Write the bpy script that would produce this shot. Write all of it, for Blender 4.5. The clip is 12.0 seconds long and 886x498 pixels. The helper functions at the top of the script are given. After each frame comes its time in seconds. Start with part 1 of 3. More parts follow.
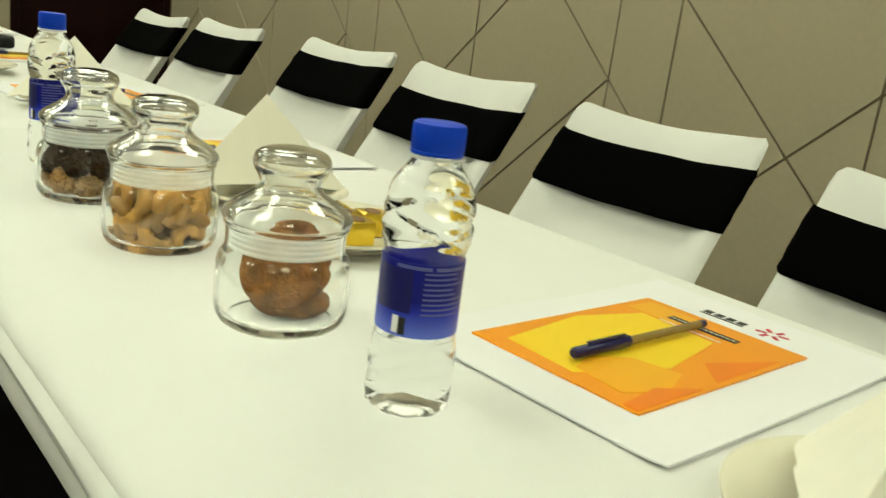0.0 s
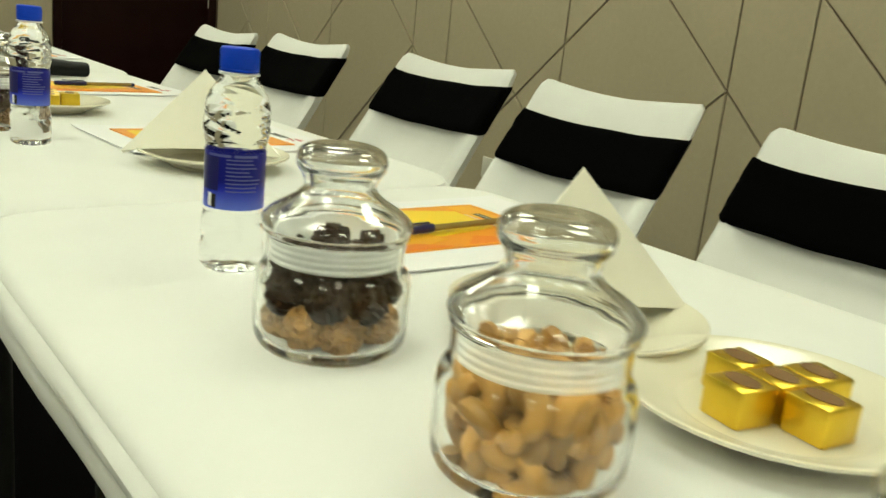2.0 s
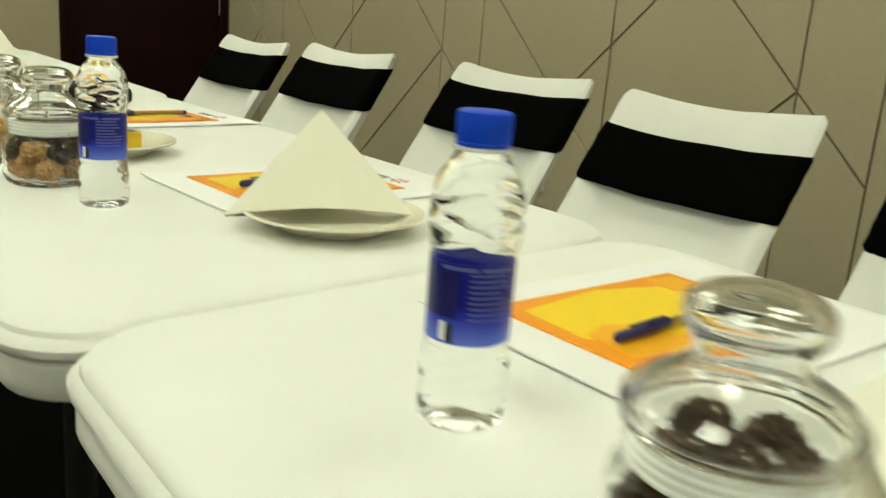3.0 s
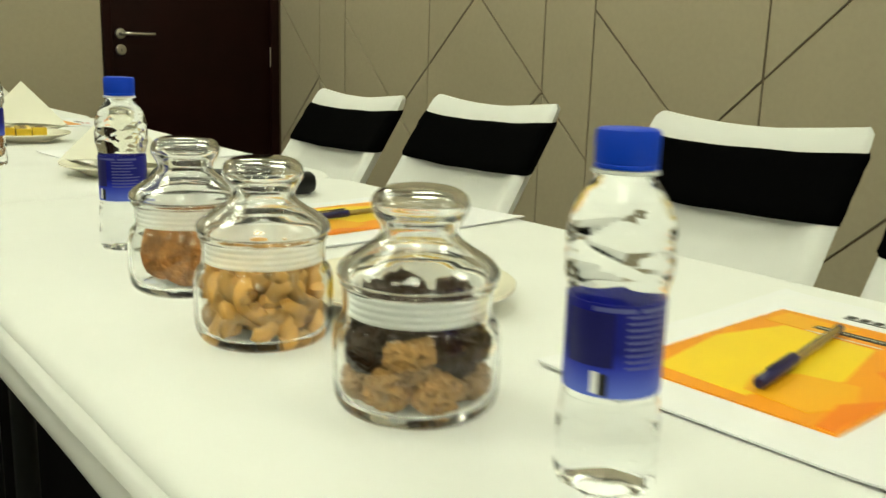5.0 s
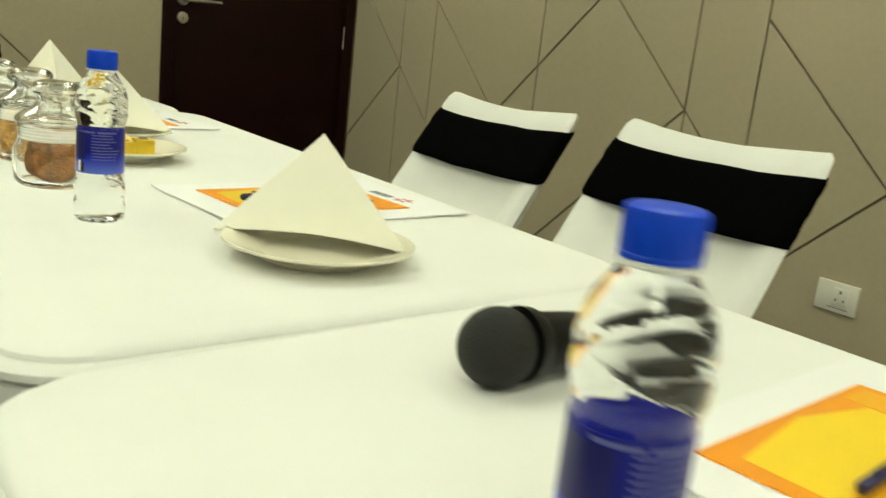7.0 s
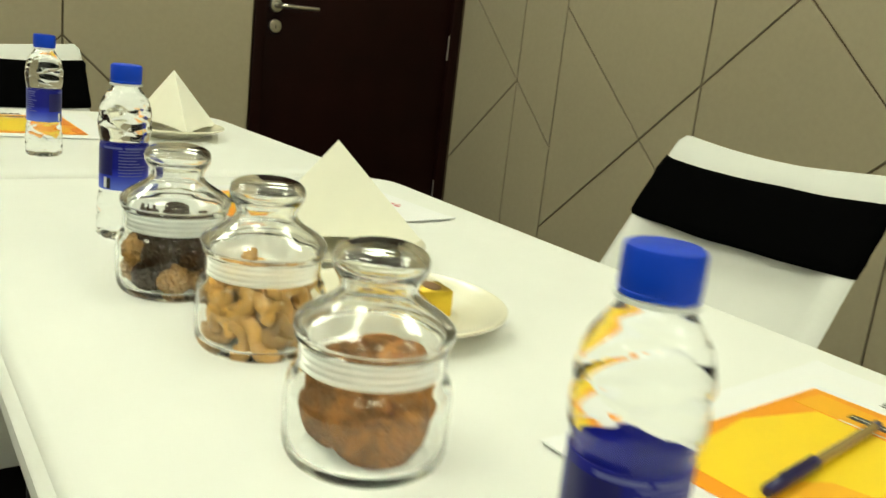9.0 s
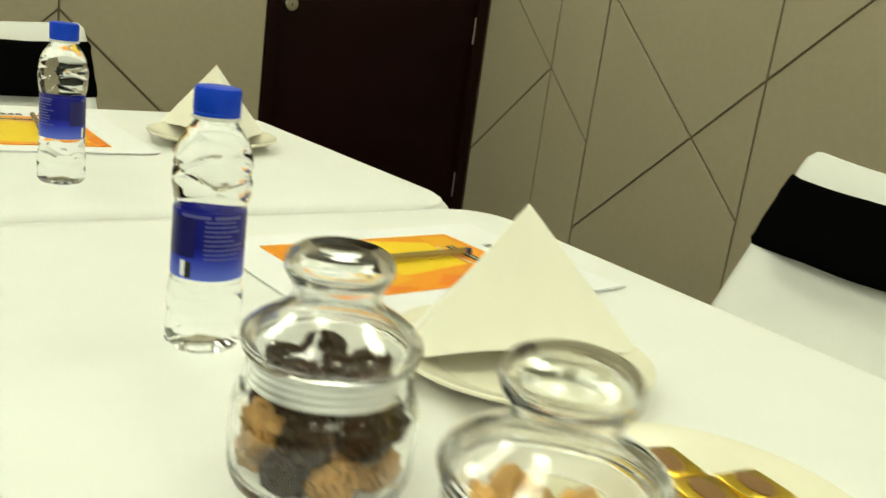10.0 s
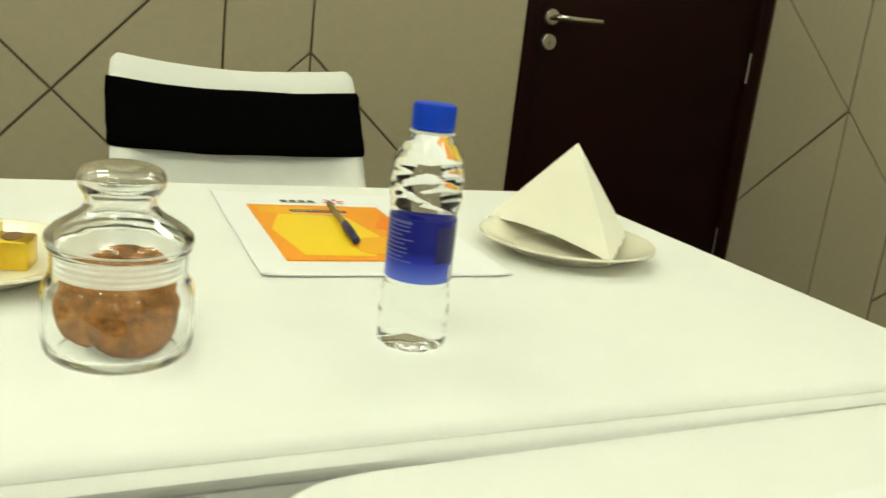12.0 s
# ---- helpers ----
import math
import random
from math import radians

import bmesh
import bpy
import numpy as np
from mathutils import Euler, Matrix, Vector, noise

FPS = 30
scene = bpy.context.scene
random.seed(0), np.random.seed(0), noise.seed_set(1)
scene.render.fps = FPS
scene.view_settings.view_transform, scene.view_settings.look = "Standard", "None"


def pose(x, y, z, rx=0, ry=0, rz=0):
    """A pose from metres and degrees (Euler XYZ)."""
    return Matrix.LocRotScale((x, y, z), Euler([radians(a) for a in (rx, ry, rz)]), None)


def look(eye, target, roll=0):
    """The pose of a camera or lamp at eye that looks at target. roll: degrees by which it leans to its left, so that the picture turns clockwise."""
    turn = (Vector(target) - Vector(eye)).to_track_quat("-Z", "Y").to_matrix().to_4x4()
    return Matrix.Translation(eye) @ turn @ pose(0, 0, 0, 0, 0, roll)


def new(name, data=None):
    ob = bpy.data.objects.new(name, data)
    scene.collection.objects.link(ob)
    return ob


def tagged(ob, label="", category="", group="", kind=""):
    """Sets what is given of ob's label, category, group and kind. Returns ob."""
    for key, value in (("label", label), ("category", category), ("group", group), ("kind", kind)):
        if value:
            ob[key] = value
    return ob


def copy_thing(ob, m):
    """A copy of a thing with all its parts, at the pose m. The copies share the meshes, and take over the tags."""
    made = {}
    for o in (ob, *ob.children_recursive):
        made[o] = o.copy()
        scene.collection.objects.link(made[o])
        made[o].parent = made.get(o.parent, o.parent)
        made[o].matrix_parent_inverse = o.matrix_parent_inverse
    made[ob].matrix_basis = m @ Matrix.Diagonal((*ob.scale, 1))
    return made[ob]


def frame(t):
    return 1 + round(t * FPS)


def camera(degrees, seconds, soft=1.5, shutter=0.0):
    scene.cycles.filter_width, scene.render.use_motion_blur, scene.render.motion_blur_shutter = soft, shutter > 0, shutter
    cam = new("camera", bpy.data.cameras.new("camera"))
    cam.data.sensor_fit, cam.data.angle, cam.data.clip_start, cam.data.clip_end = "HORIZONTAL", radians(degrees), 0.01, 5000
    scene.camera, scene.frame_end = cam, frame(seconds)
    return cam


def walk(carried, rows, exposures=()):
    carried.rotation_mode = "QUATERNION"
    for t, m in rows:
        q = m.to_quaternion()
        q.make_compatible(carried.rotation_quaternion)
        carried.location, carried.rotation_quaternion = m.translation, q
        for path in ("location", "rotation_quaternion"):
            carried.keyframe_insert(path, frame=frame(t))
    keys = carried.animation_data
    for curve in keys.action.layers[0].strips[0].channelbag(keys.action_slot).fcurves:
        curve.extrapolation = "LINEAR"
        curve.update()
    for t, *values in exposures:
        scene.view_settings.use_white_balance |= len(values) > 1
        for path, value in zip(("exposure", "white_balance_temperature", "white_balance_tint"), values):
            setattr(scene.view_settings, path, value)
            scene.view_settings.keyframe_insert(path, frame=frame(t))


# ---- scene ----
cam = camera(52.9, 12.0, soft=1.5, shutter=0.4)
PATH = [
    (0, (0.924, 0.891, 0.952), (2.193, 2.353, 0.449), 7.5),
    (0.5, (0.921, 0.959, 0.954), (2.177, 2.431, 0.45), 7.8),
    (1, (0.913, 1.061, 0.954), (2.179, 2.524, 0.448), 8.1),
    (1.5, (0.916, 1.16, 0.946), (2.163, 2.643, 0.449), 6.8),
    (2, (0.937, 1.302, 0.937), (2.165, 2.8, 0.44), 6.1),
    (2.5, (0.923, 1.388, 0.943), (2.157, 2.88, 0.442), 5.1),
    (3, (0.935, 1.561, 0.945), (2.162, 3.058, 0.441), 4.5),
    (5, (0.919, 2.157, 0.93), (2.137, 3.687, 0.51), 1.8),
    (5.5, (0.918, 2.31, 0.945), (2.171, 3.801, 0.491), 3.2),
    (6, (0.928, 2.472, 0.952), (2.203, 3.939, 0.481), 5.5),
    (6.5, (0.955, 2.62, 0.949), (2.201, 4.113, 0.481), 6.3),
    (7, (0.972, 2.799, 0.946), (2.174, 4.333, 0.493), 6.4),
    (9, (1.002, 3.455, 0.96), (2.139, 5.032, 0.495), 6.5),
    (9.5, (1.018, 3.606, 0.964), (2.156, 5.179, 0.481), 6.9),
    (10, (1.032, 3.781, 0.961), (2.195, 5.326, 0.452), 7.8),
    (10.5, (1.025, 3.928, 0.961), (2.189, 5.476, 0.462), 8.1),
    (11, (1.027, 4.041, 0.967), (2.087, 5.666, 0.479), 7.4),
    (11.5, (1.049, 4.131, 0.956), (1.954, 5.851, 0.483), 6.9),
    (12, (1.034, 4.2, 0.954), (1.821, 5.969, 0.457), 6.6),
]
walk(cam, [(t, look(eye, target, roll)) for t, eye, target, roll in PATH], exposures=((0, -0.02), (2.5, -0.02), (5, 0.02), (7, 0.08), (10, 0.10), (12, 0.13)))

# ---- light ----
world = bpy.data.worlds.new("world")
world.use_nodes = True
world.node_tree.nodes["Background"].inputs["Color"].default_value = (0.8, 0.9, 1.0, 1)
world.node_tree.nodes["Background"].inputs["Strength"].default_value = 0.02
scene.world = world
LAMP_POWER = 14.0
LAMP_COLOR = (0.95, 1.0, 0.745)

# ---- sizes ----
TABLE_Z = 0.75
WALL_X = 3.424
FAR_Y = 6.863
WEST_X, SOUTH_Y, CEILING_Z = -2.4, -1.6, 2.75
rng = random.Random(7)


# ---- materials ----
def mat(name, base, rough=0.5, metal=0.0, vary=0.08, scale=30.0, bump=0.0, bump_scale=200.0, coarse=3.0, spec=0.5, sheen=0.0, detail=4.0):
    """Principled surface with colour variation at two scales and a fine bump."""
    m = bpy.data.materials.new(name)
    m.use_nodes = True
    nt = m.node_tree
    b = nt.nodes["Principled BSDF"]
    b.inputs["Roughness"].default_value = rough
    b.inputs["Metallic"].default_value = metal
    b.inputs["Specular IOR Level"].default_value = spec
    b.inputs["Sheen Weight"].default_value = sheen
    tc = nt.nodes.new("ShaderNodeTexCoord")
    n1 = nt.nodes.new("ShaderNodeTexNoise")
    n1.inputs["Scale"].default_value, n1.inputs["Detail"].default_value = scale, detail
    n2 = nt.nodes.new("ShaderNodeTexNoise")
    n2.inputs["Scale"].default_value = coarse
    add = nt.nodes.new("ShaderNodeMath")
    add.operation = "ADD"
    nt.links.new(tc.outputs["Object"], n1.inputs["Vector"])
    nt.links.new(tc.outputs["Object"], n2.inputs["Vector"])
    nt.links.new(n1.outputs["Fac"], add.inputs[0])
    nt.links.new(n2.outputs["Fac"], add.inputs[1])
    ramp = nt.nodes.new("ShaderNodeMapRange")
    ramp.inputs["From Min"].default_value, ramp.inputs["From Max"].default_value = 0.5, 1.5
    ramp.inputs["To Min"].default_value, ramp.inputs["To Max"].default_value = 1 - vary, 1 + vary
    nt.links.new(add.outputs[0], ramp.inputs["Value"])
    mul = nt.nodes.new("ShaderNodeVectorMath")
    mul.operation = "SCALE"
    mul.inputs[0].default_value = base
    nt.links.new(ramp.outputs["Result"], mul.inputs["Scale"])
    nt.links.new(mul.outputs["Vector"], b.inputs["Base Color"])
    if bump:
        n3 = nt.nodes.new("ShaderNodeTexNoise")
        n3.inputs["Scale"].default_value, n3.inputs["Detail"].default_value = bump_scale, 3.0
        nt.links.new(tc.outputs["Object"], n3.inputs["Vector"])
        bp = nt.nodes.new("ShaderNodeBump")
        bp.inputs["Strength"].default_value, bp.inputs["Distance"].default_value = bump, 0.002
        nt.links.new(n3.outputs["Fac"], bp.inputs["Height"])
        nt.links.new(bp.outputs["Normal"], b.inputs["Normal"])
    return m


def glass(name, ior, tint=(1, 1, 1), rough=0.0, coat=0.0):
    m = bpy.data.materials.new(name)
    m.use_nodes = True
    b = m.node_tree.nodes["Principled BSDF"]
    b.inputs["Base Color"].default_value = (*tint, 1)
    b.inputs["Roughness"].default_value = rough
    b.inputs["IOR"].default_value = ior
    b.inputs["Transmission Weight"].default_value = 1.0
    b.inputs["Coat Weight"].default_value, b.inputs["Coat IOR"].default_value, b.inputs["Coat Roughness"].default_value = coat, 1.5, rough
    return m


def emitter(name, color, strength):
    m = bpy.data.materials.new(name)
    m.use_nodes = True
    b = m.node_tree.nodes["Principled BSDF"]
    b.inputs["Base Color"].default_value = (*color, 1)
    b.inputs["Emission Color"].default_value = (*color, 1)
    b.inputs["Emission Strength"].default_value = strength
    return m


def weave(m, scale, strength):
    """Adds a woven relief of crossing threads to a cloth."""
    nt = m.node_tree
    b = nt.nodes["Principled BSDF"]
    tc = nt.nodes.new("ShaderNodeTexCoord")
    heights = []
    for direction in ("X", "Y"):
        w = nt.nodes.new("ShaderNodeTexWave")
        w.bands_direction = direction
        w.inputs["Scale"].default_value, w.inputs["Distortion"].default_value = scale, 1.5
        nt.links.new(tc.outputs["Object"], w.inputs["Vector"])
        heights.append(w)
    add = nt.nodes.new("ShaderNodeMath")
    nt.links.new(heights[0].outputs["Fac"], add.inputs[0])
    nt.links.new(heights[1].outputs["Fac"], add.inputs[1])
    bp = nt.nodes.new("ShaderNodeBump")
    bp.inputs["Strength"].default_value, bp.inputs["Distance"].default_value = strength, 0.0005
    nt.links.new(add.outputs[0], bp.inputs["Height"])
    if b.inputs["Normal"].links:
        nt.links.new(b.inputs["Normal"].links[0].from_socket, bp.inputs["Normal"])
    nt.links.new(bp.outputs["Normal"], b.inputs["Normal"])
    return m


M_CLOTH = weave(mat("table_cloth", (0.80, 0.80, 0.78), 0.75, vary=0.03, scale=14, bump=0.25, bump_scale=9, sheen=0.15, spec=0.25), 500, 0.06)
M_CHAIRCLOTH = weave(mat("chair_cloth", (0.76, 0.76, 0.74), 0.7, vary=0.04, scale=12, bump=0.5, bump_scale=14, sheen=0.15, spec=0.25), 500, 0.06)
M_SASH = mat("sash_black", (0.0009, 0.0009, 0.0010), 0.85, vary=0.3, scale=40, bump=0.3, bump_scale=60, spec=0.02)
M_PANEL = weave(mat("wall_panel", (0.43, 0.372, 0.262), 0.62, vary=0.06, scale=55, coarse=1.3, bump=0.12, bump_scale=420, spec=0.3), 260, 0.08)
M_GROOVE = mat("groove_wood", (0.15, 0.11, 0.065), 0.6, vary=0.15, scale=60)
M_PLASTER = mat("plaster", (0.66, 0.63, 0.54), 0.8, vary=0.04, scale=20, bump=0.1, bump_scale=150)
M_CEILING = mat("ceiling_paint", (0.75, 0.75, 0.72), 0.85, vary=0.03, scale=10)
M_CARPET = mat("carpet", (0.004, 0.0035, 0.004), 0.95, vary=0.4, scale=250, bump=0.8, bump_scale=500, spec=0.02)
M_DOOR = mat("mahogany", (0.013, 0.0022, 0.0016), 0.55, vary=0.35, scale=8, coarse=2.0, bump=0.06, bump_scale=90, spec=0.12)
M_STEEL = mat("brushed_steel", (0.55, 0.52, 0.46), 0.32, 1.0, vary=0.08, scale=120)
M_GLASS = glass("jar_glass", 1.20, (0.99, 1.0, 0.99), coat=0.5)
M_LIDGLASS = glass("lid_glass", 1.34, (0.99, 1.0, 0.99), coat=0.9)
M_WATER = glass("bottle_water", 1.17, (0.985, 1.000, 1.0), coat=0.7)
M_SEAL = mat("seal_plastic", (0.75, 0.76, 0.74), 0.35, vary=0.03)
M_CAP = mat("cap_blue", (0.002, 0.052, 0.60), 0.45, vary=0.05, scale=60, spec=0.25)
M_IVORY = mat("ivory_china", (0.80, 0.76, 0.62), 0.18, vary=0.02, scale=10, spec=0.5)
M_NAPKIN = weave(mat("napkin_cotton", (0.92, 0.90, 0.79), 0.85, vary=0.03, scale=25, bump=0.25, bump_scale=40, sheen=0.2, spec=0.2), 700, 0.1)
M_GOLD = mat("gold_foil", (0.80, 0.56, 0.06), 0.30, 1.0, vary=0.06, scale=80, bump=0.5, bump_scale=110)
M_CHOCBAND = mat("brown_band", (0.22, 0.11, 0.035), 0.45, vary=0.15, scale=120)
M_PAPER = mat("white_paper", (0.84, 0.84, 0.86), 0.6, vary=0.015, scale=15)
M_ORANGE = mat("card_orange", (0.93, 0.335, 0.006), 0.35, vary=0.02, scale=20)
M_AMBER = mat("card_amber", (0.95, 0.45, 0.010), 0.35, vary=0.02, scale=20)
M_YELLOW = mat("card_yellow", (0.96, 0.66, 0.015), 0.35, vary=0.02, scale=20)
M_DEEP = mat("card_deep_orange", (0.90, 0.23, 0.006), 0.35, vary=0.02, scale=20)
M_INK = mat("printed_black", (0.02, 0.02, 0.02), 0.5, vary=0.05)
M_RED = mat("printed_red", (0.55, 0.01, 0.05), 0.5, vary=0.05)
M_PENBLUE = mat("pen_blue", (0.006, 0.005, 0.075), 0.3, vary=0.05)
M_PENCLEAR = mat("pen_barrel", (0.30, 0.21, 0.07), 0.2, vary=0.1, scale=40)
M_MIC = mat("mic_black", (0.002, 0.002, 0.002), 0.4, vary=0.1, scale=60, spec=0.25)
M_MESH = mat("mic_mesh", (0.002, 0.002, 0.002), 0.6, vary=0.4, scale=500, bump=1.0, bump_scale=700)
M_SWITCH = mat("switch_white", (0.72, 0.70, 0.63), 0.4, vary=0.02)
M_HOLE = mat("dark_hole", (0.01, 0.01, 0.01), 0.7)
M_COOKIE = mat("cookie", (0.235, 0.100, 0.026), 0.85, vary=0.95, scale=260, bump=1.0, bump_scale=350, coarse=110, spec=0.2)
M_CASHEW = mat("cashew", (0.47, 0.250, 0.055), 0.5, vary=0.45, scale=60, bump=0.4, bump_scale=200, coarse=25)
M_DATE = mat("dark_sweet", (0.022, 0.009, 0.003), 0.32, vary=0.5, scale=160, bump=0.7, bump_scale=220, coarse=50, spec=0.12)
M_CRUMB = mat("nutty_sweet", (0.31, 0.165, 0.045), 0.8, vary=0.5, scale=220, bump=1.0, bump_scale=260, coarse=60)


def piece_tone(m, low, high):
    """Each piece is baked a little lighter or darker than the next."""
    nt = m.node_tree
    b = nt.nodes["Principled BSDF"]
    info = nt.nodes.new("ShaderNodeObjectInfo")
    span = nt.nodes.new("ShaderNodeMapRange")
    span.inputs["To Min"].default_value, span.inputs["To Max"].default_value = low, high
    tone = nt.nodes.new("ShaderNodeHueSaturation")
    nt.links.new(info.outputs["Random"], span.inputs["Value"])
    nt.links.new(span.outputs["Result"], tone.inputs["Value"])
    if b.inputs["Base Color"].links:
        nt.links.new(b.inputs["Base Color"].links[0].from_socket, tone.inputs["Color"])
    nt.links.new(tone.outputs["Color"], b.inputs["Base Color"])


piece_tone(M_COOKIE, 0.6, 1.15)
piece_tone(M_CASHEW, 0.55, 1.15)
piece_tone(M_CRUMB, 0.75, 1.15)
M_LEG = mat("black_steel", (0.004, 0.004, 0.004), 0.5, 0.0, vary=0.1)
M_BOARD = mat("table_board", (0.3, 0.22, 0.14), 0.6, vary=0.15, scale=20)
M_DIFFUSER = emitter("lamp_diffuser", LAMP_COLOR, LAMP_POWER)
M_DEEPBLUE = mat("label_deep_blue", (0.003, 0.003, 0.10), 0.35, vary=0.05)
M_LABELINK = mat("label_ink", (0.10, 0.11, 0.32), 0.4, vary=0.05)


def label_material():
    """Printed sleeve: deep blue that fades to a lighter violet blue at the foot."""
    m = mat("bottle_label", (0.02, 0.02, 0.3), 0.35, vary=0.05, spec=0.25)
    nt = m.node_tree
    b = nt.nodes["Principled BSDF"]
    tc = nt.nodes.new("ShaderNodeTexCoord")
    sep = nt.nodes.new("ShaderNodeSeparateXYZ")
    nt.links.new(tc.outputs["Generated"], sep.inputs[0])
    ramp = nt.nodes.new("ShaderNodeValToRGB")
    e = ramp.color_ramp.elements
    e[0].position, e[0].color = 0.0, (0.12, 0.18, 0.70, 1)
    e[1].position, e[1].color = 1.0, (0.008, 0.010, 0.22, 1)
    mid = e.new(0.34)
    mid.color = (0.016, 0.028, 0.42, 1)
    top = e.new(0.5)
    top.color = (0.005, 0.007, 0.19, 1)
    nt.links.new(sep.outputs["Z"], ramp.inputs["Fac"])
    nt.links.new(ramp.outputs["Color"], b.inputs["Base Color"])
    return m


M_LABEL = label_material()


# ---- mesh helpers ----
def link(name, bm, material, parent=None, label="", smooth=True):
    me = bpy.data.meshes.new(name)
    bmesh.ops.recalc_face_normals(bm, faces=bm.faces)
    if smooth:
        for f in bm.faces:
            f.smooth = True
        for e in bm.edges:
            if len(e.link_faces) == 2 and e.calc_face_angle(0) > radians(38):
                e.smooth = False
    bm.to_mesh(me)
    bm.free()
    me.materials.append(material)
    ob = new(name, me)
    if parent:
        ob.parent = parent
    if label:
        ob["label"] = label
    return ob


part = link


def empty(name, label, category, group="", kind=""):
    return tagged(new(name), label, category, group, kind)


def box(size, at=(0, 0, 0), bevel=0.0, seg=2, bm=None):
    own = bmesh.new()
    bmesh.ops.create_cube(own, size=1)
    bmesh.ops.scale(own, vec=size, verts=own.verts)
    if bevel:
        bmesh.ops.bevel(own, geom=own.edges[:], offset=bevel, segments=seg, affect="EDGES", profile=0.5)
    bmesh.ops.translate(own, vec=at, verts=own.verts)
    if bm is None:
        return own
    me = bpy.data.meshes.new("tmp")
    own.to_mesh(me)
    own.free()
    bm.from_mesh(me)
    bpy.data.meshes.remove(me)
    return bm


def lathe(profile, seg=48, ripple=None, bm=None):
    """Turns (r, z) pairs about z. ripple(r, z, angle) may give another radius."""
    bm = bm or bmesh.new()
    rings = []
    for r, z in profile:
        if r < 1e-6:
            rings.append([bm.verts.new((0, 0, z))])
            continue
        ring = []
        for k in range(seg):
            a = 2 * math.pi * k / seg
            q = ripple(r, z, a) if ripple else r
            ring.append(bm.verts.new((q * math.cos(a), q * math.sin(a), z)))
        rings.append(ring)
    for low, high in zip(rings, rings[1:]):
        for k in range(seg):
            j = (k + 1) % seg
            if len(low) == 1 and len(high) == 1:
                continue
            if len(low) == 1:
                bm.faces.new((low[0], high[k], high[j]))
            elif len(high) == 1:
                bm.faces.new((low[k], low[j], high[0]))
            else:
                bm.faces.new((low[k], low[j], high[j], high[k]))
    return bm


def smooth_profile(points, steps=5):
    """Catmull-Rom through (r, z) points."""
    p = [Vector(q) for q in points]
    p = [p[0]] + p + [p[-1]]
    out = []
    for i in range(1, len(p) - 2):
        for k in range(steps):
            t = k / steps
            a, b, c, d = p[i - 1], p[i], p[i + 1], p[i + 2]
            out.append(0.5 * (2 * b + (c - a) * t + (2 * a - 5 * b + 4 * c - d) * t * t + (3 * b - a - 3 * c + d) * t ** 3))
    out.append(p[-1])
    return [(max(v.x, 0.0), v.y) for v in out]


def tube(points, radius, seg=10, bm=None, closed_ends=True):
    """A round bar along points; radius is a number or one per point."""
    bm = bm or bmesh.new()
    rings = []
    n = len(points)
    for i, q in enumerate(points):
        q = Vector(q)
        d = (Vector(points[min(i + 1, n - 1)]) - Vector(points[max(i - 1, 0)])).normalized()
        up = Vector((0, 0, 1)) if abs(d.z) < 0.9 else Vector((1, 0, 0))
        u = d.cross(up).normalized()
        v = d.cross(u)
        r = radius[i] if isinstance(radius, (list, tuple)) else radius
        rings.append([bm.verts.new(q + r * (math.cos(2 * math.pi * k / seg) * u + math.sin(2 * math.pi * k / seg) * v)) for k in range(seg)])
    for a, b in zip(rings, rings[1:]):
        for k in range(seg):
            j = (k + 1) % seg
            bm.faces.new((a[k], a[j], b[j], b[k]))
    if closed_ends:
        bm.faces.new(rings[0])
        bm.faces.new(rings[-1])
    return bm


def prism(poly, depth, bm=None, z=0.0):
    """A flat polygon of (x, y) pairs, raised by depth from z."""
    bm = bm or bmesh.new()
    low = [bm.verts.new((x, y, z)) for x, y in poly]
    high = [bm.verts.new((x, y, z + depth)) for x, y in poly]
    bm.faces.new(low)
    bm.faces.new(high)
    for k in range(len(poly)):
        j = (k + 1) % len(poly)
        bm.faces.new((low[k], low[j], high[j], high[k]))
    return bm


# ---- room ----
tagged(link("floor", box((6.6, 9.2, 0.1), (0.45, 2.7, -0.05)), M_CARPET), "dark plain carpet floor under the tables", "floor", kind="structure")
tagged(link("ceiling", box((6.6, 9.2, 0.1), (0.45, 2.7, CEILING_Z + 0.05)), M_CEILING), "plain white painted ceiling", "ceiling", kind="structure")
tagged(link("wall_west", box((0.12, 8.8, CEILING_Z), (WEST_X - 0.06, 2.5, CEILING_Z / 2)), M_PLASTER), "plain beige plaster wall", "wall", kind="structure")
tagged(link("wall_south", box((6.0, 0.12, CEILING_Z), (0.45, SOUTH_Y - 0.06, CEILING_Z / 2)), M_PLASTER), "plain beige plaster wall", "wall", kind="structure")
wall_east = tagged(link("wall_east", box((0.12, 8.8, CEILING_Z), (WALL_X + 0.009 + 0.06, 2.7, CEILING_Z / 2)), M_GROOVE), "wall backing with dark grooves between beige panels", "wall", kind="structure")
DOOR_L, DOOR_R, DOOR_TOP = 2.424, 3.412, 2.12
bm = box((DOOR_L - WEST_X, 0.12, CEILING_Z), ((DOOR_L + WEST_X) / 2, FAR_Y + 0.009 + 0.06, CEILING_Z / 2))
box((WALL_X + 0.009 - DOOR_R, 0.12, CEILING_Z), ((WALL_X + 0.009 + DOOR_R) / 2, FAR_Y + 0.069, CEILING_Z / 2), bm=bm)
box((DOOR_R - DOOR_L, 0.12, CEILING_Z - DOOR_TOP), ((DOOR_R + DOOR_L) / 2, FAR_Y + 0.069, (CEILING_Z + DOOR_TOP) / 2), bm=bm)
wall_north = tagged(link("wall_north", bm, M_GROOVE), "wall backing with dark grooves between beige panels beside a door", "wall", kind="structure")
GAP = 0.0036


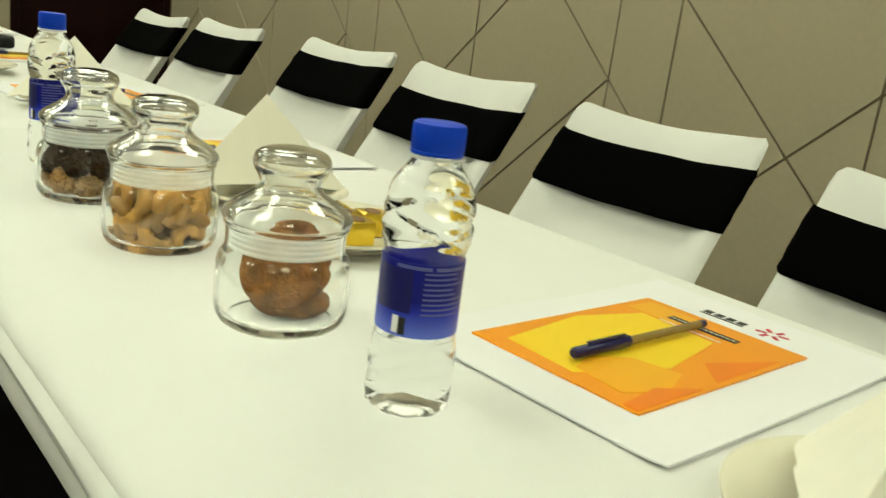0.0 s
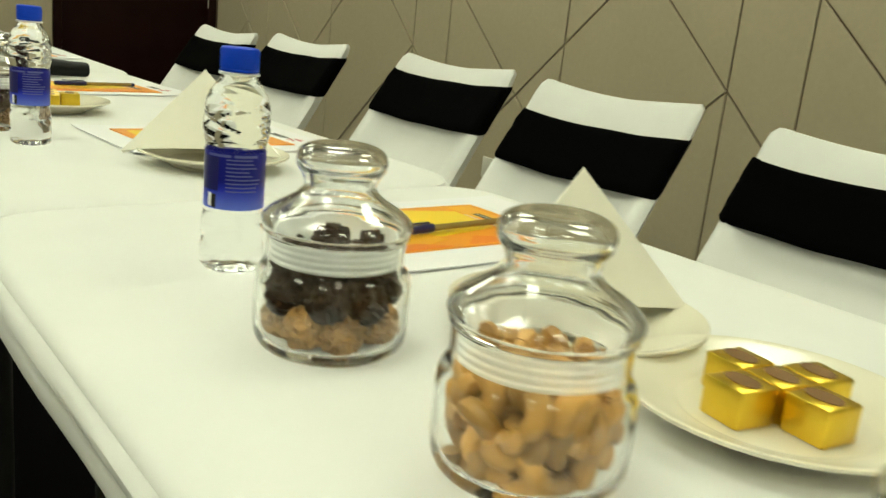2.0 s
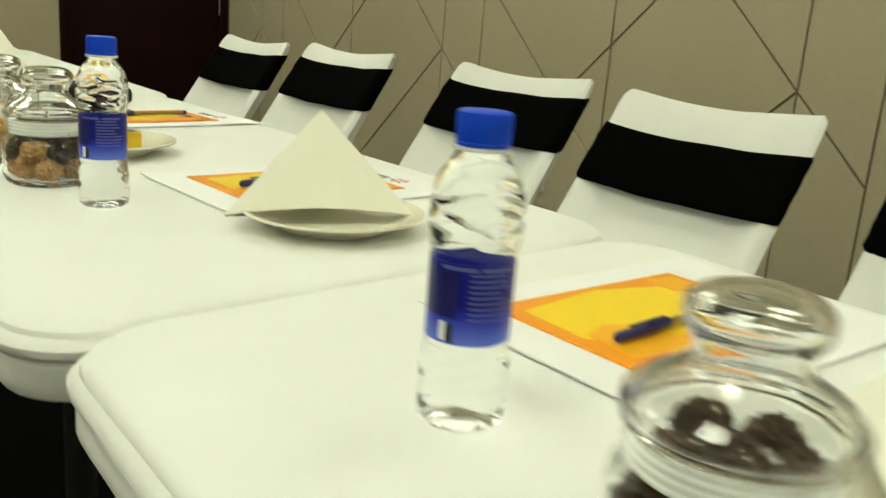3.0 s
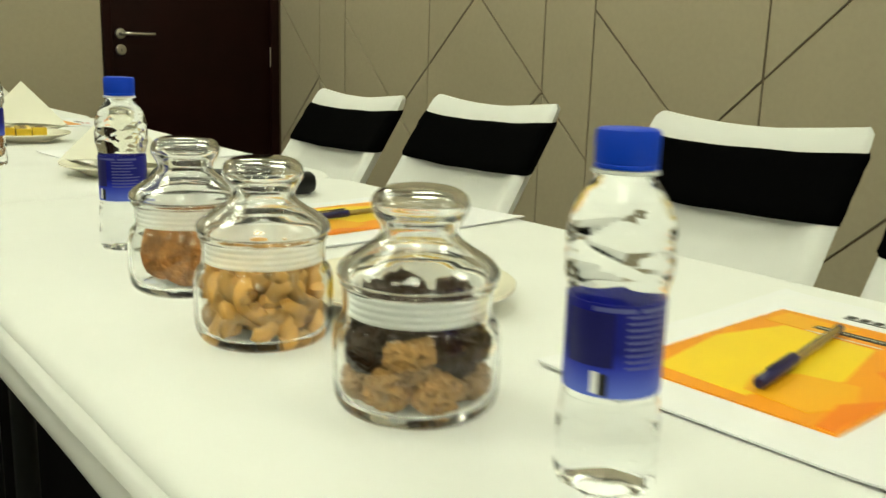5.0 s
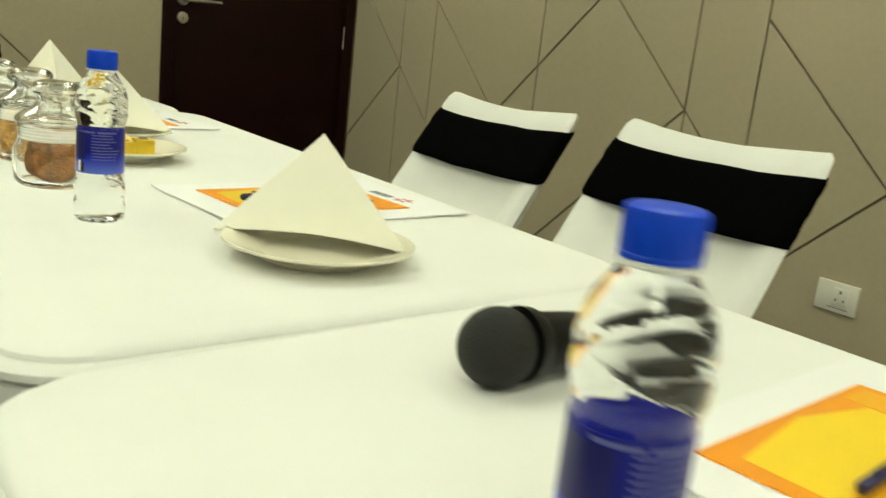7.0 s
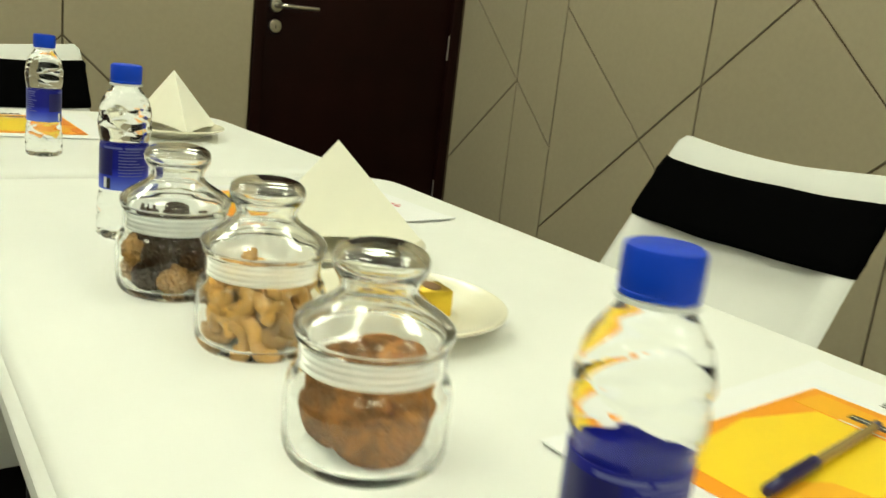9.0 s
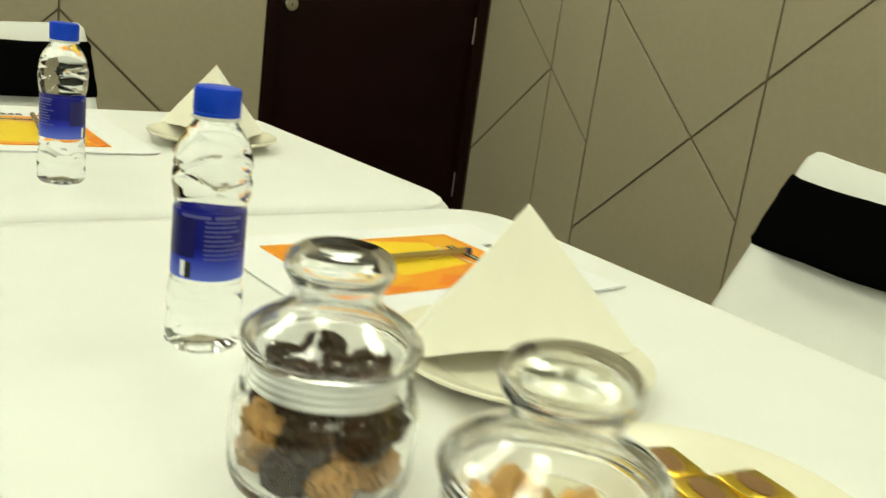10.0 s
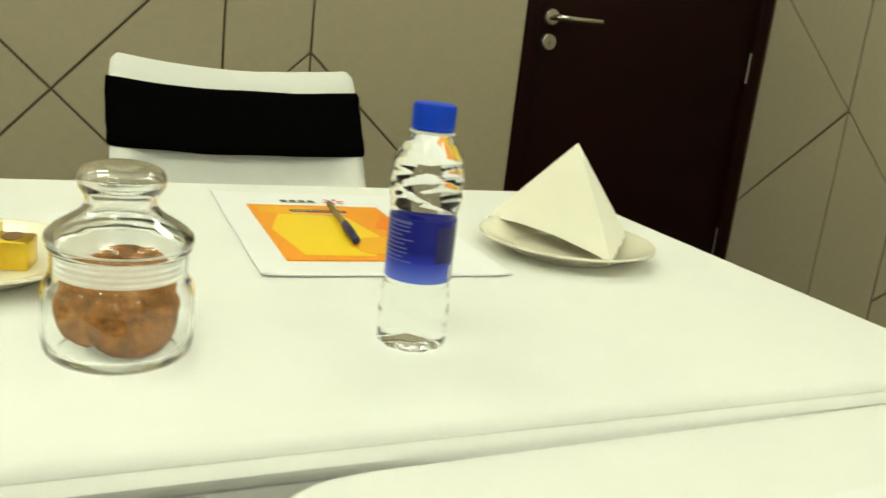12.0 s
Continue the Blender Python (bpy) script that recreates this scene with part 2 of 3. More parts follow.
def cut(poly, p, d):
    """Splits a convex polygon by the line through p along d; None where it misses."""
    side = [d[0] * (y - p[1]) - d[1] * (x - p[0]) for x, y in poly]
    if min(side) > -1e-4 or max(side) < 1e-4:
        return None
    a, b, hits = [], [], []
    for i in range(len(poly)):
        j = (i + 1) % len(poly)
        if side[i] >= 0:
            a.append(poly[i])
        if side[i] <= 0:
            b.append(poly[i])
        if side[i] * side[j] < 0:
            t = side[i] / (side[i] - side[j])
            q = (poly[i][0] + t * (poly[j][0] - poly[i][0]), poly[i][1] + t * (poly[j][1] - poly[i][1]))
            a.append(q), b.append(q), hits.append(q)
        elif side[i] == 0:
            hits.append(poly[i])
    return a, b, hits


def panels(u0, u1, top, segments):
    polys = [[(u0, 0.0), (u1, 0.0), (u1, top), (u0, top)]]
    for p, q in segments:
        d = Vector((q[0] - p[0], q[1] - p[1]))
        length = d.length
        d = d / length
        out = []
        for poly in polys:
            found = cut(poly, p, d)
            if found is None or len(found[2]) < 2:
                out.append(poly)
                continue
            s = sorted((h[0] - p[0]) * d.x + (h[1] - p[1]) * d.y for h in found[2])
            inside = min(s[-1], length) - max(s[0], 0)
            if inside > 0.8 * (s[-1] - s[0]):
                out += [found[0], found[1]]
            else:
                out.append(poly)
        polys = out
    return polys


def shrink(poly, g):
    """A convex polygon moved in by g on every side."""
    area = sum(a[0] * b[1] - b[0] * a[1] for a, b in zip(poly, poly[1:] + poly[:1]))
    if area < 0:
        poly = poly[::-1]
    out = [tuple(p) for p in poly]
    for a, b in zip(poly, poly[1:] + poly[:1]):
        d = Vector((b[0] - a[0], b[1] - a[1]))
        if d.length < 1e-5:
            continue
        d.normalize()
        p = (a[0] - d.y * g, a[1] + d.x * g)
        found = cut(out, p, d)
        if found:
            out = found[0]
    return out


def pattern(marks, lowest, highest, top):
    """Groove lines of the repeating panel pattern. Each mark: node, narrow and wide verticals, node height,
    start and slope of the falling line, start and slope of the rising line."""
    lines = []
    for node, narrow, wide, *_ in marks:
        for u in (node, narrow, wide):
            lines.append(((u, 0), (u, top)))
    for i, (node, narrow, wide, nz, d0, ds, e0, es) in enumerate(marks):
        lines.append(((node, nz), (narrow, nz - (node - narrow) * 0.95)))
        lines.append(((narrow, d0), (wide, d0 - (narrow - wide) * ds)))
        below = marks[i + 1][0] if i + 1 < len(marks) else lowest
        lines.append(((narrow, e0), (below, e0 + (narrow - below) * es)))
        above = marks[i - 1][2] if i else highest
        lines.append(((node, nz), (above, nz - (above - node) * 0.92)))
        lines.append(((node, nz), (node + 0.45, nz + 0.43)))
    return lines


def panel_wall(parent, polys, place):
    for poly in polys:
        inner = shrink(poly, GAP)
        if len(inner) < 3:
            continue
        bm = bmesh.new()
        front = [bm.verts.new(place(u, z, 0.0)) for u, z in shrink(inner, 0.0015)]
        edge = [bm.verts.new(place(u, z, 0.0015)) for u, z in inner]
        back = [bm.verts.new(place(u, z, 0.0087)) for u, z in inner]
        bm.faces.new(front)
        if len(front) == len(edge):
            for k in range(len(edge)):
                j = (k + 1) % len(edge)
                bm.faces.new((front[k], front[j], edge[j], edge[k]))
                bm.faces.new((edge[k], edge[j], back[j], back[k]))
        part("panel", bm, M_PANEL, parent, smooth=False)


# one module of the pattern, repeated along both walls
MODULE = 1.710


def module(node):
    return (node, node - 0.257, node - 0.968, 0.808, 1.118, 0.945, 0.233, 0.925)


EAST_MARKS = [module(6.424 - MODULE * k) for k in range(5)]
panel_wall(wall_east, panels(SOUTH_Y, FAR_Y, CEILING_Z, pattern(EAST_MARKS, SOUTH_Y, FAR_Y, CEILING_Z)), lambda u, z, d: (WALL_X + d, u, z))
NORTH_MARKS = [(node, node - 0.257, node - 0.968, 0.812, 1.133, 1.06, 0.216, 0.96) for node in (1.716, 1.717 - MODULE)]
panel_wall(wall_north, panels(WEST_X, DOOR_L - 0.004, CEILING_Z, pattern(NORTH_MARKS, WEST_X, DOOR_L - 0.004, CEILING_Z)), lambda u, z, d: (u, FAR_Y + d, z))

# ---- door ----
door = empty("door_1", "closed dark mahogany door with steel lever handle", "door", kind="structure")
door.location = (DOOR_L, FAR_Y, 0)
W = DOOR_R - DOOR_L
bm = box((0.045, 0.11, DOOR_TOP), (0.0225, 0.045, DOOR_TOP / 2), 0.004)
part("jamb", bm, M_DOOR, door)
bm = box((0.049, 0.11, DOOR_TOP), (W - 0.0245, 0.045, DOOR_TOP / 2), 0.004)
part("jamb", bm, M_DOOR, door)
part("lintel", box((W - 0.095, 0.11, 0.05), (W / 2 - 0.002, 0.045, DOOR_TOP - 0.025), 0.004), M_DOOR, door)
part("leaf", box((W - 0.100, 0.04, DOOR_TOP - 0.058), (W / 2 - 0.002, 0.032, (DOOR_TOP - 0.058) / 2 + 0.004), 0.003), M_DOOR, door)
lever = part("lever_handle", tube([(0.091, -0.002, 1.000), (0.091, -0.045, 1.000), (0.097, -0.052, 1.000), (0.13, -0.054, 1.000), (0.252, -0.05, 1.002)], [0.010, 0.010, 0.0095, 0.009, 0.008], 14), M_STEEL, door, "brushed steel lever handle")
ROSE = smooth_profile([(0.0, 0.014), (0.022, 0.0135), (0.0265, 0.010), (0.027, 0.0)], 3)


def disc(parent, x, z, name, label):
    bm = lathe(ROSE, 28)
    bmesh.ops.transform(bm, matrix=pose(x, 0.0115, z, 90, 0, 0), verts=bm.verts)
    return part(name, bm, M_STEEL, parent, label)


disc(door, 0.091, 1.000, "rose", "round steel rose")
lock = disc(door, 0.091, 0.919, "lock_cylinder", "round steel lock cylinder")
part("keyhole", box((0.003, 0.002, 0.012), (0.091, -0.0032, 0.917)), M_HOLE, lock)
for z in (0.240, 0.903, 1.86):
    part("hinge", tube([(W - 0.045, 0.005, z - 0.055), (W - 0.045, 0.005, z + 0.055)], 0.0075, 12), M_STEEL, door, "steel butt hinge")

# ---- wall socket ----
socket = empty("wall_socket", "white wall socket plate with three pin holes", "socket", kind="structure")
socket.location = (WALL_X - 0.0005, 4.062, 0.352)
part("plate", box((0.009, 0.128, 0.088), (-0.0045, 0, 0), 0.003), M_SWITCH, socket)
face = part("module", box((0.004, 0.046, 0.05), (-0.0105, -0.012, 0.004), 0.0015), M_SWITCH, socket)
for y, z, h in ((-0.012, 0.017, 0.009), (-0.024, -0.006, 0.006), (0.0, -0.006, 0.006)):
    part("pin_hole", box((0.001, 0.005, h), (-0.0128, y, z)), M_HOLE, face)
part("seam_line", box((0.001, 0.06, 0.0018), (-0.0094, -0.008, -0.031)), M_HOLE, socket)

# ---- ceiling lights ----
lamp = empty("ceiling_light", "square white recessed ceiling light panel", "ceiling light", "ceiling lights")
part("frame", box((0.64, 0.64, 0.02), (0, 0, -0.011), 0.003), M_SWITCH, lamp)
part("diffuser", box((0.58, 0.58, 0.006), (0, 0, -0.0245)), M_DIFFUSER, lamp, "glowing white diffuser")
spots = [(x, y) for y in (-0.2, 1.9, 4.0, 6.1) for x in (-1.0, 0.45, 2.5)]
lamp.location = (*spots[0], CEILING_Z)
for x, y in spots[1:]:
    copy_thing(lamp, pose(x, y, CEILING_Z))


# ---- tables and covers ----
def outline(w, l, r, n=8):
    pts = []
    for cx, cy, a0 in ((w / 2 - r, l / 2 - r, 0), (-w / 2 + r, l / 2 - r, 90), (-w / 2 + r, -l / 2 + r, 180), (w / 2 - r, -l / 2 + r, 270)):
        for k in range(n + 1):
            a = radians(a0 + 90 * k / n)
            pts.append((cx + r * math.cos(a), cy + r * math.sin(a)))
    dense = []
    for i, p in enumerate(pts):
        q = pts[(i + 1) % len(pts)]
        m = max(1, int(math.dist(p, q) / 0.04))
        dense += [(p[0] + (q[0] - p[0]) * k / m, p[1] + (q[1] - p[1]) * k / m) for k in range(m)]
    return dense


def cover_mesh(w, l, seed, start, end, slant):
    """A stretched cloth cover: soft edge, hem band, turned in underneath."""
    base = outline(w, l, 0.062)
    rings = [(-0.12, 0.0), (-0.07, 0.0), (-0.040, -0.0004), (-0.022, -0.0018), (-0.011, -0.0045), (-0.005, -0.0085), (-0.004, -0.0115), (-0.0045, -0.0122), (-0.001, -0.0138), (0.0018, -0.0175),
             (0.0016, -0.0225), (-0.0012, -0.0262), (-0.0042, -0.0272), (-0.0022, -0.0300), (-0.0022, -0.046), (-0.006, -0.055), (-0.018, -0.059), (-0.06, -0.060)]
    bm = bmesh.new()
    made = []
    for off, dz in rings[start:end]:
        ring = []
        for x, y in base:
            n = noise.noise(Vector((x * 5 + seed, y * 5, dz * 12)))
            wob = 0.0022 * n if dz < -0.02 else 0.0
            sx = (w / 2 + off + wob) / (w / 2)
            sy = (l / 2 + off + wob) / (l / 2)
            ring.append(bm.verts.new((x * sx, y * sy + slant * x * sx, dz + (0.0015 * noise.noise(Vector((x * 9, y * 9, seed))) if dz < -0.02 else 0))))
        made.append(ring)
    for a, b in zip(made, made[1:]):
        for k in range(len(a)):
            j = (k + 1) % len(a)
            bm.faces.new((a[k], a[j], b[j], b[k]))
    bm.faces.new(made[0] if start == 0 else made[-1])
    return bm


def table(x, y, w, l, turn, seed, slant=0.0):
    t = empty("folding_table", "rectangular folding table standing under a white cover", "table", "tables in a row")
    t.matrix_basis = pose(x, y, 0, 0, 0, turn)
    part("tabletop", box((w - 0.07, l - 0.10, 0.024), (0, 0, TABLE_Z - 0.030), 0.004), M_BOARD, t)
    for sx in (-1, 1):
        for sy in (-1, 1):
            part("leg", tube([(sx * (w / 2 - 0.09), sy * (l / 2 - 0.16), 0.0), (sx * (w / 2 - 0.09), sy * (l / 2 - 0.16), TABLE_Z - 0.043)], 0.013, 12), M_LEG, t)
    c = empty("table_cover", "white stretch cloth cover pulled tight over a table", "tablecloth", "table covers")
    part("top_cloth", cover_mesh(w, l, seed, 0, 8, slant), M_CLOTH, c)
    part("hem_band", cover_mesh(w, l, seed, 7, 18, slant), M_CLOTH, c, "stitched white hem band")
    c.matrix_basis = pose(x, y, TABLE_Z, 0, 0, turn)


table(1.342, 1.500, 0.576, 1.222, -1.4, 1, 0.10)
table(1.347, 2.711, 0.604, 1.208, 0.4, 2, 0.09)
table(1.380, 3.950, 0.596, 1.258, -1.6, 3, 0.085)
table(1.042, 4.898, 1.272, 0.631, 0.8, 4, 0.025)


# ---- chairs ----
def chair_loop(bm, z, xf, xb, half, dip=0.0, sink=0.0, n=21):
    """One level of the covered chair: a rounded flat loop, front towards -x."""
    pts = []
    r = min(0.03, (xb - xf) / 2 * 0.9)
    for k in range(n):
        v = -1 + 2 * k / (n - 1)
        pts.append((xf + 0.008 * (1 - v * v) + sink * (1 - min(1.0, abs(v) / 0.93) ** 10), v * (half - r), z - dip * (1 - v * v)))
    for k in range(1, 4):
        a = radians(90 * k / 4)
        pts.append((xf + r - r * math.cos(a), half - r + r * math.sin(a), z))
    for k in range(n):
        v = 1 - 2 * k / (n - 1)
        pts.append((xb, v * (half - r), z - dip * (1 - v * v)))
    for k in range(1, 4):
        a = radians(90 - 90 * k / 4)
        pts.append((xf + r - r * math.cos(a), -half + r - r * math.sin(a), z))
    return [bm.verts.new(p) for p in pts]


def stack(bm, rings, caps=True):
    for a, b in zip(rings, rings[1:]):
        for k in range(len(a)):
            j = (k + 1) % len(a)
            bm.faces.new((a[k], a[j], b[j], b[k]))
    if caps:
        bm.faces.new(rings[0])
        bm.faces.new(rings[-1])
    return bm


# z, front, back, half width; the chair's own origin is under the top edge of its back
BACK = [(0.44, -0.256, -0.190, 0.236), (0.52, -0.204, -0.140, 0.234), (0.58, -0.163, -0.104, 0.232), (0.65, -0.114, -0.062, 0.230), (0.71, -0.073, -0.026, 0.229), (0.755, -0.042, 0.002, 0.228),
        (0.788, -0.021, 0.017, 0.227), (0.806, -0.007, 0.022, 0.224), (0.816, 0.004, 0.018, 0.213)]
chair = empty("covered_chair", "chair in white stretch cover with black sash, at the table", "chair", "chairs along the tables")
bm = bmesh.new()
stack(bm, [chair_loop(bm, z, f, b, h, 0.014 * max(0, (z - 0.5) / 0.3), 0.030 * min(1.0, max(0.0, (0.72 - z) / 0.08))) for z, f, b, h in BACK])
bmesh.ops.subdivide_edges(bm, edges=[e for e in bm.edges if abs(e.verts[0].co.z - e.verts[1].co.z) > 0.02], cuts=2, use_grid_fill=True)
for v in bm.verts:
    k = max(0.0, (0.66 - v.co.z) / 0.2)
    v.co.x += 0.005 * min(k, 1.0) * noise.noise(Vector((v.co.y * 22 + v.co.z * 6, v.co.z * 3, 0.3)))
part("back_cover", bm, M_CHAIRCLOTH, chair)
bm = bmesh.new()
SASH = [(0.652, -0.1125), (0.659, -0.1095), (0.69, -0.0885), (0.72, -0.0675), (0.755, -0.0435), (0.762, -0.0385)]
rings = []
for i, (z, f) in enumerate(SASH):
    o = 0.001 if i in (0, len(SASH) - 1) else 0.004
    rings.append(chair_loop(bm, z, f - o, f + 0.046 - (z - 0.65) * 0.06 + o, 0.2305 + o, 0.014 * (z - 0.5) / 0.3))
stack(bm, rings)
bmesh.ops.subdivide_edges(bm, edges=bm.edges[:], cuts=1, use_grid_fill=True)
for v in bm.verts:
    v.co.z += 0.0035 * noise.noise(Vector((v.co.y * 9, v.co.x * 9, 2.0)))
    if abs(v.co.y) > 0.22:
        v.co.y += 0.004 * noise.noise(Vector((v.co.x * 60, v.co.z * 70, 5.0)))
sash = part("sash", bm, M_SASH, chair, "wide black fabric sash")
sash.location = (-0.008, 0, -0.012)
bm = bmesh.new()
stack(bm, [chair_loop(bm, z, f, b, h) for z, f, b, h in ((0.40, -0.60, -0.15, 0.245), (0.43, -0.605, -0.145, 0.25), (0.455, -0.60, -0.15, 0.25), (0.463, -0.58, -0.17, 0.235))])
part("seat_cover", bm, M_CHAIRCLOTH, chair)
bm = bmesh.new()
stack(bm, [chair_loop(bm, z, f, b, h) for z, f, b, h in ((0.0, -0.62, 0.02, 0.262), (0.05, -0.62, 0.01, 0.26), (0.25, -0.60, -0.09, 0.243), (0.3995, -0.598, -0.152, 0.244))])
for v in bm.verts:
    v.co.y += 0.010 * noise.noise(Vector((v.co.x * 12, v.co.y * 12, v.co.z * 2)))
part("skirt", bm, M_CHAIRCLOTH, chair)
SEATS = [(2.348, 4.374, 0, 1.012), (2.348, 3.786, 0, 1.014), (2.375, 3.090, 0, 1.017), (2.391, 2.563, 0, 1.006), (2.364, 1.950, 1, 0.987), (2.349, 1.361, 1, 0.968)]
chair.matrix_basis = pose(SEATS[0][0], SEATS[0][1], 0, 0, 0, SEATS[0][2]) @ Matrix.Diagonal((1, 1, SEATS[0][3], 1))
for x, y, a, tall in SEATS[1:]:
    other = copy_thing(chair, pose(x, y, 0, 0, 0, a) @ Matrix.Diagonal((1, 1, tall, 1)))
    for ob in other.children:
        if ob.name.startswith("sash") and y > 3.05:
            ob.location = (0.011, 0, 0.015)
        elif ob.name.startswith("sash") and 1.9 < y < 2.0:
            ob.location = (0.002, 0, 0.001)
head_chair = tagged(copy_thing(chair, pose(1.334, 5.902, 0, 0, 0, 91) @ Matrix.Diagonal((1, 1, 1.008, 1))), "chair in white stretch cover with black sash at the table head")
for ob in head_chair.children:
    if ob.name.startswith("sash"):
        ob.location = (0.012, 0, 0.018)
sash.location = (0.011, 0, 0.015)


# ---- water bottles ----
def bottle_ripple(r, z, a):
    """Winding ribs above and below the label, five lobes at the foot."""
    if 0.086 < z < 0.118:
        k = math.sin(math.pi * (z - 0.086) / 0.032)
        return r - k * (0.0017 * (1 - abs(math.sin(1.5 * a + 190 * z))) ** 3 + 0.0012 * (1 - abs(math.sin(1.0 * a - 150 * z + 0.8))) ** 3)
    if 0.004 < z < 0.042:
        k = math.sin(math.pi * (z - 0.004) / 0.038)
        return r - k * (0.0011 * (1 - abs(math.sin(1.0 * a - 110 * z))) ** 3 + 0.0009 * (1 - abs(math.sin(1.5 * a + 170 * z))) ** 3) + 0.0005 * max(0.0, 1 - z / 0.014) * math.cos(5 * a)
    if z <= 0.004:
        return r * (1 + 0.022 * math.cos(5 * a)) - 0.0006 * (r > 0.012) * math.cos(10 * a)
    return r


bottle = empty("water_bottle", "small clear plastic water bottle, blue cap and label, full", "bottle", "water bottles")
BODY = [(0.0, 0.004), (0.008, 0.0035), (0.015, 0.0006), (0.019, 0.0), (0.0225, 0.0025), (0.0238, 0.008), (0.0240, 0.020), (0.0235, 0.032), (0.0222, 0.040), (0.0218, 0.044), (0.0218, 0.080), (0.0222, 0.085),
        (0.0240, 0.091), (0.0245, 0.100), (0.0240, 0.108), (0.0215, 0.117), (0.0170, 0.1235), (0.0135, 0.128), (0.0122, 0.1315), (0.0120, 0.135), (0.0, 0.1352)]
body = part("body", lathe(smooth_profile(BODY, 8), 120, bottle_ripple), M_WATER, bottle, "clear ribbed plastic body full of water")
body.visible_shadow = False
ring = part("neck_ring", lathe([(0.0123, 0.1305), (0.0146, 0.1305), (0.0148, 0.1312), (0.0146, 0.132), (0.0123, 0.132)], 40), M_SEAL, bottle, "clear neck ring")


def cap_ripple(r, z, a):
    return r * (1 + 0.012 * math.cos(60 * a)) if 0.1345 < z < 0.1465 and r > 0.012 else r


part("cap", lathe([(0.0124, 0.1325), (0.0138, 0.1325), (0.0140, 0.1340), (0.0136, 0.1344), (0.0139, 0.1350), (0.0139, 0.1460), (0.0134, 0.1474), (0.0122, 0.148), (0.0, 0.148)], 120, cap_ripple), M_CAP, bottle, "bright blue ribbed screw cap")
label_ob = part("label", lathe([(0.0220, 0.0435), (0.0224, 0.0435), (0.0224, 0.0815), (0.0220, 0.0815)], 64), M_LABEL, bottle, "dark blue printed paper label")


def curved_bar(bm, r, a0, a1, z0, z1, n=6):
    rows = []
    for k in range(n + 1):
        a = a0 + (a1 - a0) * k / n
        rows.append([bm.verts.new((q * math.cos(a), q * math.sin(a), z)) for q, z in ((r, z0), (r, z1))])
    for p, q in zip(rows, rows[1:]):
        bm.faces.new((p[0], q[0], q[1], p[1]))


bm = bmesh.new()
lines = random.Random(3)
for k in range(9):
    z = 0.0765 - k * 0.0026
    for a in (0.35, 0.35 + math.pi):
        curved_bar(bm, 0.02255, a, a + 0.75 + 0.45 * lines.random(), z, z + 0.0009)
tagged(part("print_text", bm, M_LABELINK, label_ob, "rows of small pale print"), kind="stuff")
for a in (-0.35, -0.35 + math.pi):
    bm = bmesh.new()
    curved_bar(bm, 0.02255, a, a + 0.85, 0.0785, 0.0803)
    curved_bar(bm, 0.02255, a + 0.95, a + 1.75, 0.0785, 0.0803)
    part("pale_band", bm, M_LABELINK, label_ob)
for a in (0, math.pi):
    for name, m, a0, a1, z0, z1 in (("white_mark", M_PAPER, -0.32, -0.16, 0.045, 0.054), ("dark_mark", M_HOLE, -0.16, 0.02, 0.0445, 0.0535), ("dark_block", M_DEEPBLUE, -0.95, 0.1, 0.056, 0.078)):
        bm = bmesh.new()
        curved_bar(bm, 0.02255, a + a0, a + a1, z0, z1)
        part(name, bm, m, label_ob)
BOTTLES = [(1.207, 1.231, 215, 1.022), (1.21, 1.873, 208, 1.022), (1.204, 2.396, 215, 1.022), (1.191, 2.97, 205, 1.022), (1.217, 3.635, 212, 1.022), (1.225, 4.266, 222, 1.022), (1.242, 4.703, 330, 1.022)]
bottle.matrix_basis = pose(BOTTLES[0][0], BOTTLES[0][1], TABLE_Z, 0, 0, BOTTLES[0][2]) @ Matrix.Diagonal((0.97, 0.97, BOTTLES[0][3], 1))
for x, y, a, size in BOTTLES[1:]:
    copy_thing(bottle, pose(x, y, TABLE_Z, 0, 0, a) @ Matrix.Diagonal((0.97, 0.97, size, 1)))

# ---- glass jars ----
jar = empty("glass_jar", "small clear glass jar with domed stopper lid, holding snacks", "jar", "glass jars")
OUT = smooth_profile([(0.0, 0.0015), (0.028, 0.0010), (0.034, 0.0005), (0.0385, 0.004), (0.0405, 0.010), (0.041, 0.020), (0.041, 0.036), (0.0397, 0.0425), (0.0375, 0.0462), (0.0364, 0.0495), (0.0364, 0.056), (0.0367, 0.0610)], 4)
INN = smooth_profile([(0.0347, 0.0610), (0.0344, 0.0560), (0.0344, 0.0495), (0.0360, 0.0425), (0.0383, 0.035), (0.0384, 0.020), (0.0375, 0.011), (0.034, 0.0065), (0.026, 0.0055), (0.0, 0.0055)], 4)
pot = part("pot", lathe(OUT + INN, 56), M_GLASS, jar, "clear round glass pot with thick base")
LID_OUT = smooth_profile([(0.0335, 0.0618), (0.0372, 0.0618), (0.0380, 0.0632), (0.0376, 0.0648), (0.0390, 0.0664), (0.0392, 0.0688), (0.0382, 0.0712), (0.0352, 0.0742), (0.0308, 0.0774), (0.0258, 0.0806), (0.0216, 0.0838), (0.0192, 0.0870), (0.0188, 0.0900), (0.0202, 0.0940),
                          (0.0228, 0.0985), (0.0233, 0.1030), (0.0216, 0.1075), (0.0165, 0.1105), (0.0085, 0.1118), (0.0, 0.1121)], 4)
